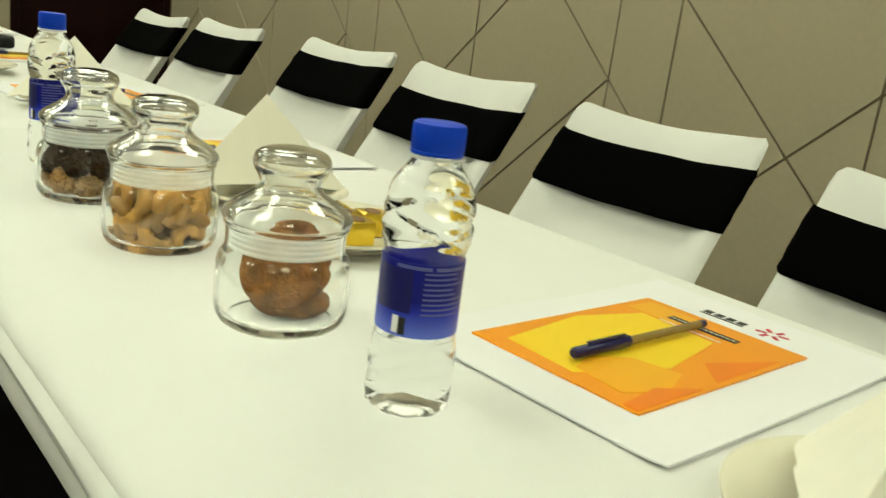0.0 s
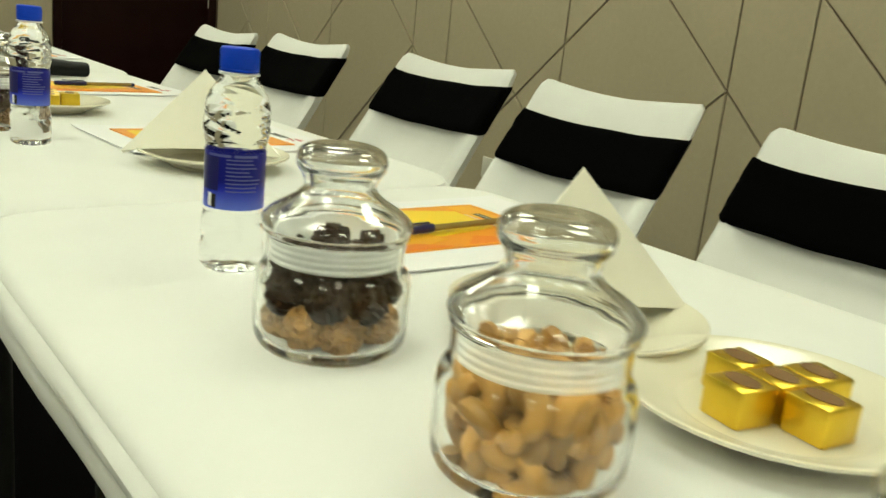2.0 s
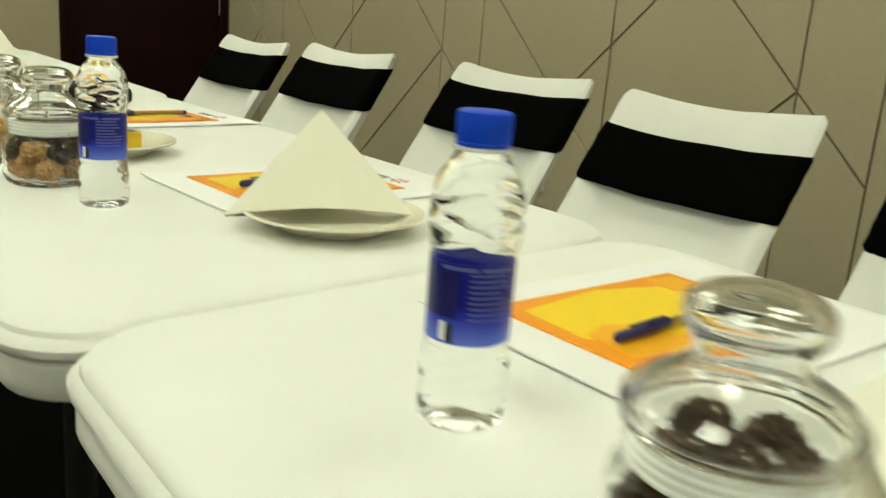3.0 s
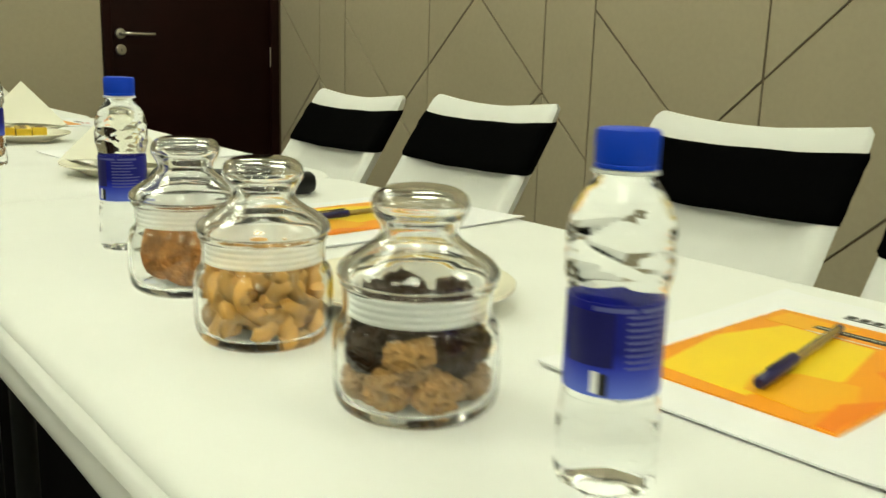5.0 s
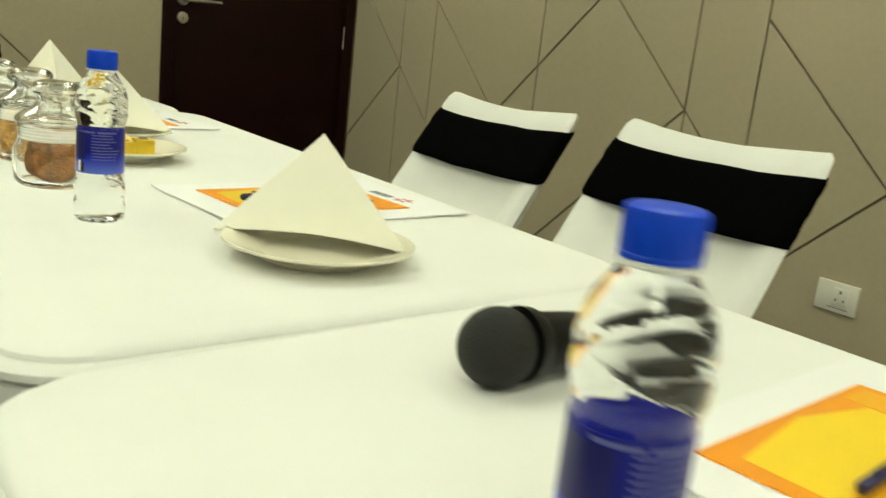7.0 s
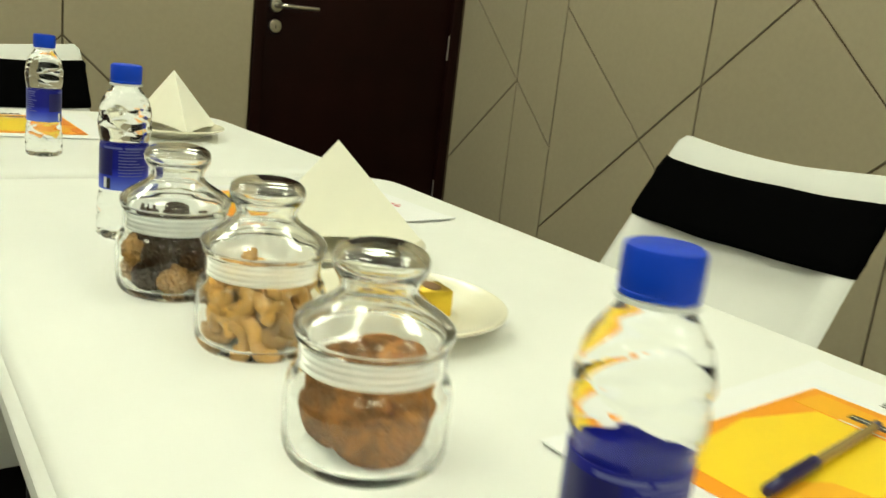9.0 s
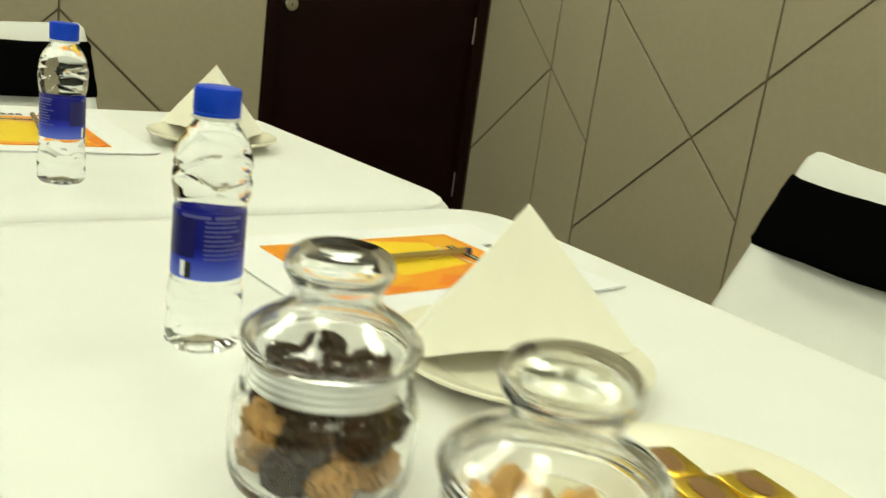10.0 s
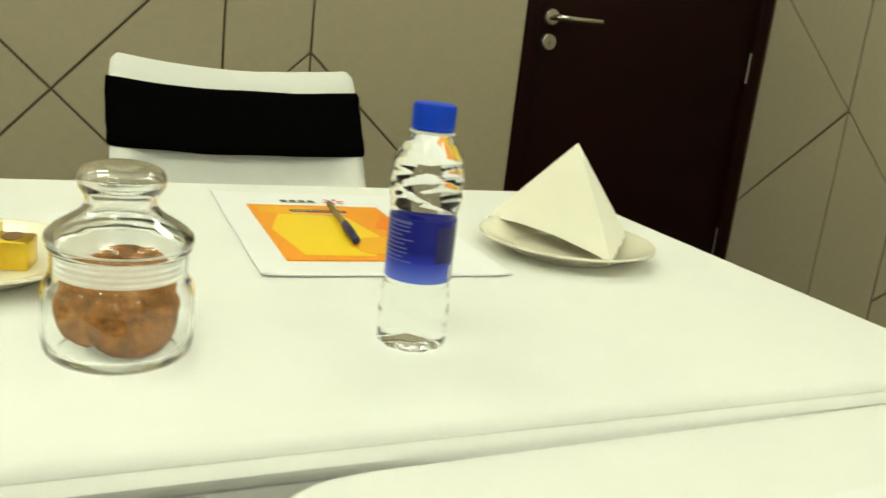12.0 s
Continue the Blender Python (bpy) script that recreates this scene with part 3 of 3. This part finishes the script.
LID_INN = smooth_profile([(0.0, 0.1085), (0.008, 0.1082), (0.0160, 0.1066), (0.0200, 0.1035), (0.0202, 0.1000), (0.0172, 0.0960), (0.0156, 0.0905), (0.0162, 0.0860), (0.0200, 0.0812), (0.0260, 0.0764), (0.0312, 0.0724), (0.0340, 0.0690), (0.0344, 0.0665), (0.0335, 0.0640)], 4)
bm = lathe(LID_OUT + LID_INN + [LID_OUT[0]], 56)
bmesh.ops.remove_doubles(bm, verts=bm.verts, dist=1e-6)
for v in bm.verts:
    v.co.z = 0.0618 + (v.co.z - 0.0618) * 0.95
lid = part("lid", bm, M_LIDGLASS, jar, "domed clear glass lid with round knob")
for ob in (pot, lid):
    ob.visible_shadow = False
M_SEALCLEAR = glass("seal_clear", 1.25, (0.95, 0.96, 0.94), 0.35)
M_SEALCLEAR.node_tree.nodes["Principled BSDF"].inputs["Transmission Weight"].default_value = 0.70
RIB = []
for k in range(4):
    z = 0.0478 + k * 0.0034
    RIB += [(0.0334, z), (0.0341, z + 0.0008), (0.0341, z + 0.0018), (0.0334, z + 0.0026)]
bm = lathe([(0.0322, 0.0478)] + RIB + [(0.0322, 0.0606), (0.0322, 0.0478)], 56)
bmesh.ops.remove_doubles(bm, verts=bm.verts, dist=1e-6)
seal = part("seal", bm, M_SEALCLEAR, jar, "frosted ribbed plastic sealing ring")
seal.visible_shadow = False
# place, content, size, and the way the content faces
JARS = [(1.204, 1.364, "cookie", 1.035, -30), (1.199, 1.549, "cashew", 1.035, 0), (1.196, 1.712, "dark", 1.035, 0), (1.187, 2.513, "dark", 1.035, 0), (1.174, 2.66, "cashew", 1.035, 0), (1.182, 2.802, "cookie", 1.035, -28),
        (1.22, 3.806, "cookie", 0.985, -32), (1.232, 3.968, "cashew", 0.985, 0), (1.217, 4.097, "dark", 0.985, 0), (1.064, 4.704, "cookie", 0.975, 0), (0.915, 4.69, "cashew", 0.975, 0)]
jar.matrix_basis = pose(JARS[0][0], JARS[0][1], TABLE_Z) @ Matrix.Scale(JARS[0][3], 4)
for i, (x, y, what, size, facing) in enumerate(JARS[1:]):
    copy_thing(jar, pose(x, y, TABLE_Z, 0, 0, 40 * i) @ Matrix.Scale(size, 4))


def cookie_mesh():
    bm = lathe(smooth_profile([(0.0, 0.0), (0.0190, 0.0), (0.0222, 0.0008), (0.0243, 0.0042), (0.0232, 0.0080), (0.0185, 0.0102), (0.008, 0.0108), (0.0, 0.0106)], 3), 40)
    for v in bm.verts:
        v.co.z -= 0.0055
        v.co += 0.0009 * Vector(noise.noise_vector(v.co * 110)) + 0.0006 * Vector(noise.noise_vector(v.co * 420))
    return bm


def cashew_mesh():
    pts, rad = [], []
    for k in range(9):
        a = radians(-112 + 224 * k / 8)
        pts.append((0.0068 * math.cos(a), 0.0086 * math.sin(a), 0))
        rad.append(0.0050 * (0.62 + 0.42 * math.sin(math.pi * (0.14 + 0.76 * k / 8))))
    bm = tube(pts, rad, 10)
    for v in bm.verts:
        v.co += 0.0005 * Vector(noise.noise_vector(v.co * 230))
    return bm


def ball_mesh(r, rough, seed):
    bm = bmesh.new()
    bmesh.ops.create_icosphere(bm, subdivisions=4, radius=r)
    for v in bm.verts:
        d = v.co.normalized()
        v.co += d * (rough * noise.noise(d * 4 + Vector((seed, 0, 0))) + rough * 0.9 * noise.noise(d * 9 + Vector((0, seed, 0))))
    return bm


cookie = tagged(link("cookie", cookie_mesh(), M_COOKIE), "round brown baked cookie inside a glass jar", "cookie", "cookies in jars")
cashew = tagged(link("cashew_nut", cashew_mesh(), M_CASHEW), "curved golden roasted cashew nut inside a jar", "nut", "cashew nuts in jars")
dark = tagged(link("dark_sweet_ball", ball_mesh(0.0115, 0.0020, 1), M_DATE), "dark sticky sweet ball inside a glass jar", "sweet", "sweet balls in jars")
crumb = tagged(link("nutty_sweet_ball", ball_mesh(0.0115, 0.0024, 5), M_CRUMB), "light brown crumbly sweet ball inside a jar", "sweet", "sweet balls in jars")
FEW_COOKIES = [(-0.002, -0.005, 0.0285, 76, 0, -2), (0.006, 0.008, 0.0300, 72, 0, 14), (0.006, 0.011, 0.0058, 0, 0, 40)]
MANY_COOKIES = [(0.006, -0.0150, 0.0225, 70, 0, 6), (-0.0155, -0.003, 0.0270, 72, 0, -42), (0.0175, 0.003, 0.0290, 75, 0, 48), (-0.002, 0.009, 0.0275, 74, 0, -6), (0.004, 0.022, 0.0255, 80, 0, 4)]
first = {}


def put(ob, m):
    """The first call places the thing itself, later calls a copy."""
    if ob.name not in first:
        first[ob.name] = True
        ob.matrix_basis = m
        return ob
    return copy_thing(ob, m)


def nut_turn(a, r):
    """Nuts at the wall lean on it and show their curve, those inside lie as they fell."""
    if r > 0.02:
        return 90 + rng.uniform(-32, 32), rng.uniform(0, 360), math.degrees(a) + 90 + rng.uniform(-25, 25)
    return rng.uniform(-50, 50), rng.uniform(-50, 50), rng.uniform(0, 360)


for number, (x, y, what, size, facing) in enumerate(JARS):
    inside = pose(x, y, TABLE_Z, 0, 0, facing) @ Matrix.Scale(size, 4) @ pose(0, 0, 0.0056)
    if what == "cookie":
        for q in FEW_COOKIES if number == 0 else MANY_COOKIES:
            put(cookie, inside @ pose(*q))
    elif what == "cashew":
        for layer in range(6):
            z = 0.0066 + layer * 0.0066
            for r, n in ((0.0285, 10), (0.0145, 5), (0.002, 1)) if layer < 5 else ((0.0225, 7),):
                for k in range(n):
                    a = 2 * math.pi * (k + rng.uniform(-0.2, 0.2) + 0.5 * (layer % 2)) / n
                    up = rng.uniform(-0.0012, 0.0015)
                    put(cashew, inside @ pose(r * math.cos(a), r * math.sin(a), z + up, *nut_turn(a, r)))
    else:
        for layer in range(3):
            z = 0.0105 + layer * 0.0165
            for r, n in ((0.0262, 7), (0.006, 1)) if layer < 2 else ((0.022, 5), (0.0, 1)):
                for k in range(n):
                    a = 2 * math.pi * (k + 0.5 * layer + rng.uniform(-0.12, 0.12)) / n
                    ob = crumb if (layer == 0 and rng.random() < 0.93) or rng.random() < 0.06 else dark
                    put(ob, inside @ pose(r * math.cos(a), r * math.sin(a), z + rng.uniform(-0.001, 0.002), rng.uniform(0, 360), rng.uniform(0, 360), rng.uniform(0, 360)))

# ---- plates ----
plate = tagged(link("side_plate", lathe(smooth_profile([(0.0, 0.0035), (0.040, 0.003), (0.046, 0.0005), (0.049, 0.0005), (0.052, 0.004), (0.064, 0.0085), (0.0815, 0.0150), (0.0835, 0.0165), (0.0820, 0.0180), (0.066, 0.0120), (0.053, 0.0075), (0.044, 0.0060), (0.0, 0.0060)], 4), 64), M_IVORY),
               "round ivory china side plate on the table", "plate", "side plates")
CHOC_PLATES = [(1.354, 1.524, 34), (1.299, 2.68, 32), (1.346, 3.985, 34), (0.976, 4.862, 34)]
NAPKIN_PLATES = [(1.315, 1.009, -18), (1.356, 1.671, -10), (1.36, 2.242, -18), (1.352, 3.459, -40), (1.39, 4.164, -12), (1.478, 4.912, -75)]
# where each napkin's peak stands over its plate
PEAKS = [(0.0, 0.0), (0.002, 0.014), (-0.006, 0.018), (0.012, 0.026), (0.004, 0.018), (0.004, 0.010)]
for x, y, a in CHOC_PLATES + NAPKIN_PLATES:
    put(plate, pose(x, y, TABLE_Z))


# ---- napkins ----
def napkin_mesh():
    """A pyramid-folded napkin: two slanted double faces with a rounded ridge, open underneath."""
    top = Vector((0.0, -0.001, 0.0925))
    corners = [Vector((-0.088, -0.024, 0.001)), Vector((0.085, -0.028, 0.001)), Vector((0.006, 0.082, 0.001))]
    bm = bmesh.new()
    n, m = 12, 12

    def face(a, b, bulge, lift):
        grid = []
        for i in range(n + 1):
            s = i / n
            row = []
            for k in range(m + 1):
                t = k / m
                p = top.lerp(a.lerp(b, t), s)
                normal = (a - top).cross(b - top).normalized()
                if normal.z < 0:
                    normal = -normal
                p = p + normal * bulge * math.sin(math.pi * t) * s
                p.z += lift * math.sin(math.pi * t) * s ** 3
                p = p + normal * 0.0016 * s ** 2 * math.sin(math.pi * t) * math.sin(23 * t + 4 * s)
                row.append(bm.verts.new(p))
            grid.append(row)
        for i in range(n):
            for k in range(m):
                q = (grid[i][k], grid[i][k + 1], grid[i + 1][k + 1], grid[i + 1][k])
                bm.faces.new(q)

    face(corners[0], corners[1], 0.004, 0.006)
    face(corners[1], corners[2], 0.003, 0.004)
    face(corners[2], corners[0], 0.003, 0.010)
    bmesh.ops.remove_doubles(bm, verts=bm.verts, dist=0.0008)
    bmesh.ops.recalc_face_normals(bm, faces=bm.faces)
    bmesh.ops.solidify(bm, geom=bm.faces[:], thickness=0.0028)
    return bm


napkin = tagged(link("folded_napkin", napkin_mesh(), M_NAPKIN), "cream cotton napkin folded into a pyramid on a plate", "napkin", "folded napkins")
for (x, y, a), (dx, dy) in zip(NAPKIN_PLATES, PEAKS):
    put(napkin, pose(x + dx, y + dy, TABLE_Z + 0.0135, 0, 0, a))

# ---- chocolates ----
choc = empty("wrapped_chocolate", "square gold foil wrapped chocolate on a plate", "chocolate", "gold chocolates")
part("foil", box((0.0265, 0.0265, 0.021), (0, 0, 0.0105), 0.002, 2), M_GOLD, choc)
bm = bmesh.new()
prism([(0.0110 * math.cos(2 * math.pi * k / 24), 0.0066 * math.sin(2 * math.pi * k / 24)) for k in range(24)], 0.0006, bm, 0.0209)
part("band", bm, M_CHOCBAND, choc, "brown oval paper label")
for x, y, a in CHOC_PLATES:
    for u, v in ((-0.0275, 0.0), (0.0275, 0.001), (0.0, 0.0275), (0.0, -0.0275), (0.0, 0.0)):
        put(choc, pose(x, y, TABLE_Z + 0.0060, 0, 0, a + 45) @ pose(u, v, 0, 0, 0, rng.uniform(-4, 4)))


# ---- papers, cards and pens ----
def place_papers():
    sheet = empty("white_folder", "white paper folder with printed mark lying on table", "folder", "paper folders")
    bm = box((0.212, 0.297, 0.0012), (0.009, 0.008, 0.0006))
    bmesh.ops.subdivide_edges(bm, edges=[e for e in bm.edges if e.calc_length() > 0.01], cuts=13, use_grid_fill=True)
    for v in bm.verts:
        u, w = v.co.x - 0.009, v.co.y - 0.008
        ex, ey = max(0.0, abs(u) - 0.078) / 0.028, max(0.0, abs(w) - 0.112) / 0.0365
        v.co.z += 0.0022 * ex * ex * (0.75 + 0.5 * noise.noise(Vector((u * 9, w * 14, 1.0)))) + 0.0014 * ey * ey
    part("pad", bm, M_PAPER, sheet)
    bm = bmesh.new()
    for k in range(4):
        prism([(-0.030 + k * 0.0098 + u, 0.1205 + v) for u, v in ((0, 0), (0.0068, 0), (0.0068, 0.0075), (0, 0.0075))], 0.0003, bm, 0.0014)
    prism([(-0.030, 0.1165), (0.0072, 0.1165), (0.0072, 0.1182), (-0.030, 0.1182)], 0.0003, bm, 0.0014)
    part("print_bar", bm, M_INK, sheet, "dark printed blocks and line")
    bm = bmesh.new()
    for k in range(6):
        a = 2 * math.pi * k / 6 + 0.3
        c, s_ = math.cos(a), math.sin(a)
        pts = [(0.0045, -0.0022), (0.0125, -0.0022), (0.0125, 0.0012), (0.0045, 0.0012)]
        prism([(0.028 + c * u - s_ * v, 0.125 + s_ * u + c * v) for u, v in pts], 0.0003, bm, 0.0014)
    part("print_mark", bm, M_RED, sheet, "red printed rosette mark")
    card = empty("orange_card", "orange and yellow printed card lying on white folder", "card", "orange cards")
    part("sheet", box((0.137, 0.200, 0.0012), (0, 0, 0.0006)), M_ORANGE, card)
    z = 0.0012
    shapes = [("shape", M_YELLOW, [(-0.05, -0.085), (0.01, -0.088), (0.035, -0.02), (0.02, 0.055), (-0.045, 0.06), (-0.062, 0.0)], 0.0002),
              ("shape", M_AMBER, [(-0.062, 0.062), (-0.02, 0.062), (-0.005, 0.09), (-0.06, 0.092)], 0.0002),
              ("shape", M_AMBER, [(0.005, -0.08), (0.045, -0.085), (0.058, -0.055), (0.045, -0.022), (0.012, -0.03), (-0.004, -0.055)], 0.0004),
              ("shape", M_DEEP, [(0.04, 0.012), (0.064, -0.012), (0.064, 0.07)], 0.0002),
              ("shape", M_DEEP, [(0.056, -0.098), (0.066, -0.098), (0.066, -0.03), (0.05, -0.06)], 0.0005)]
    for n, m, poly, h in shapes:
        part(n, prism(poly, h, None, z), m, card)
    part("title_bar", prism([(-0.030, 0.070), (0.028, 0.070), (0.028, 0.079), (-0.030, 0.079)], 0.0003, None, z), M_INK, card, "black title bar")
    bm = bmesh.new()
    for k in range(12):
        u = -0.028 + k * 0.0046
        prism([(u, 0.0740), (u + 0.0030, 0.0740), (u + 0.0030, 0.0752), (u, 0.0752)], 0.0002, bm, z + 0.0003)
    prism([(-0.03, 0.060), (0.022, 0.060), (0.022, 0.0615), (-0.03, 0.0615)], 0.0002, bm, z + 0.0002)
    part("print_text", bm, M_PAPER, card, "pale printed lines")
    pen = empty("ballpoint_pen", "ballpoint pen with dark blue cap on a card", "pen", "ballpoint pens")
    part("barrel", tube([(0, -0.02, 0.0042), (0, 0.068, 0.0042)], 0.0031, 8), M_PENCLEAR, pen, "clear hexagonal barrel")
    cap = part("cap", tube([(0, -0.075, 0.0046), (0, -0.073, 0.0046), (0, -0.03, 0.0046), (0, -0.018, 0.0046)], [0.0025, 0.0038, 0.0041, 0.0041], 14), M_PENBLUE, pen, "dark blue pen cap")
    part("clip", box((0.0022, 0.040, 0.0014), (0, -0.042, 0.0098), 0.0005, 1), M_PENBLUE, cap)
    part("plug", tube([(0, 0.0681, 0.0042), (0, 0.074, 0.0042)], 0.0032, 10), M_PENBLUE, pen, "blue end plug")
    spots = [(1.414, 1.233, -87.5), (1.438, 1.928, -89.5), (1.429, 2.431, -87), (1.458, 2.993, -84.5), (1.464, 3.695, -85), (1.447, 4.386, -86.5), (1.272, 4.981, -1)]
    pens = [(1.414, 1.235, -88), (1.434, 1.906, -85), (1.425, 2.43, -78), (1.461, 2.99, -83), (1.455, 3.697, -80), (1.447, 4.385, -86), (1.28, 4.997, -6)]
    for (x, y, a), (px, py, pa) in zip(spots, pens):
        put(sheet, pose(x, y, TABLE_Z, 0, 0, a))
        put(card, pose(x, y, TABLE_Z + 0.0014, 0, 0, a))
        put(pen, pose(px, py, TABLE_Z + 0.0033, 0, 0, pa))


place_papers()

# ---- microphone ----
mic = empty("microphone", "black handheld wireless microphone lying on the table", "microphone")
mic.matrix_basis = pose(1.31, 3.168, TABLE_Z, 0, 0, 0)
bm = bmesh.new()
bmesh.ops.create_uvsphere(bm, u_segments=40, v_segments=24, radius=0.0245)
bmesh.ops.translate(bm, vec=(0, 0, 0.0247), verts=bm.verts)
part("grille", bm, M_MESH, mic, "round black mesh grille")
part("collar", tube([(0.016, 0, 0.0245), (0.024, 0, 0.0242), (0.028, 0, 0.024)], [0.0235, 0.0225, 0.0200], 32), M_MIC, mic)
part("handle", tube([(0.028, 0, 0.0238), (0.06, 0, 0.0215), (0.16, 0, 0.0165), (0.187, 0, 0.0160), (0.191, 0, 0.0160)], [0.0195, 0.0188, 0.0150, 0.0145, 0.0125], 32), M_MIC, mic, "tapered black handle")
part("switch", box((0.014, 0.006, 0.003), (0.09, 0, 0.0390), 0.001), M_LEG, mic)
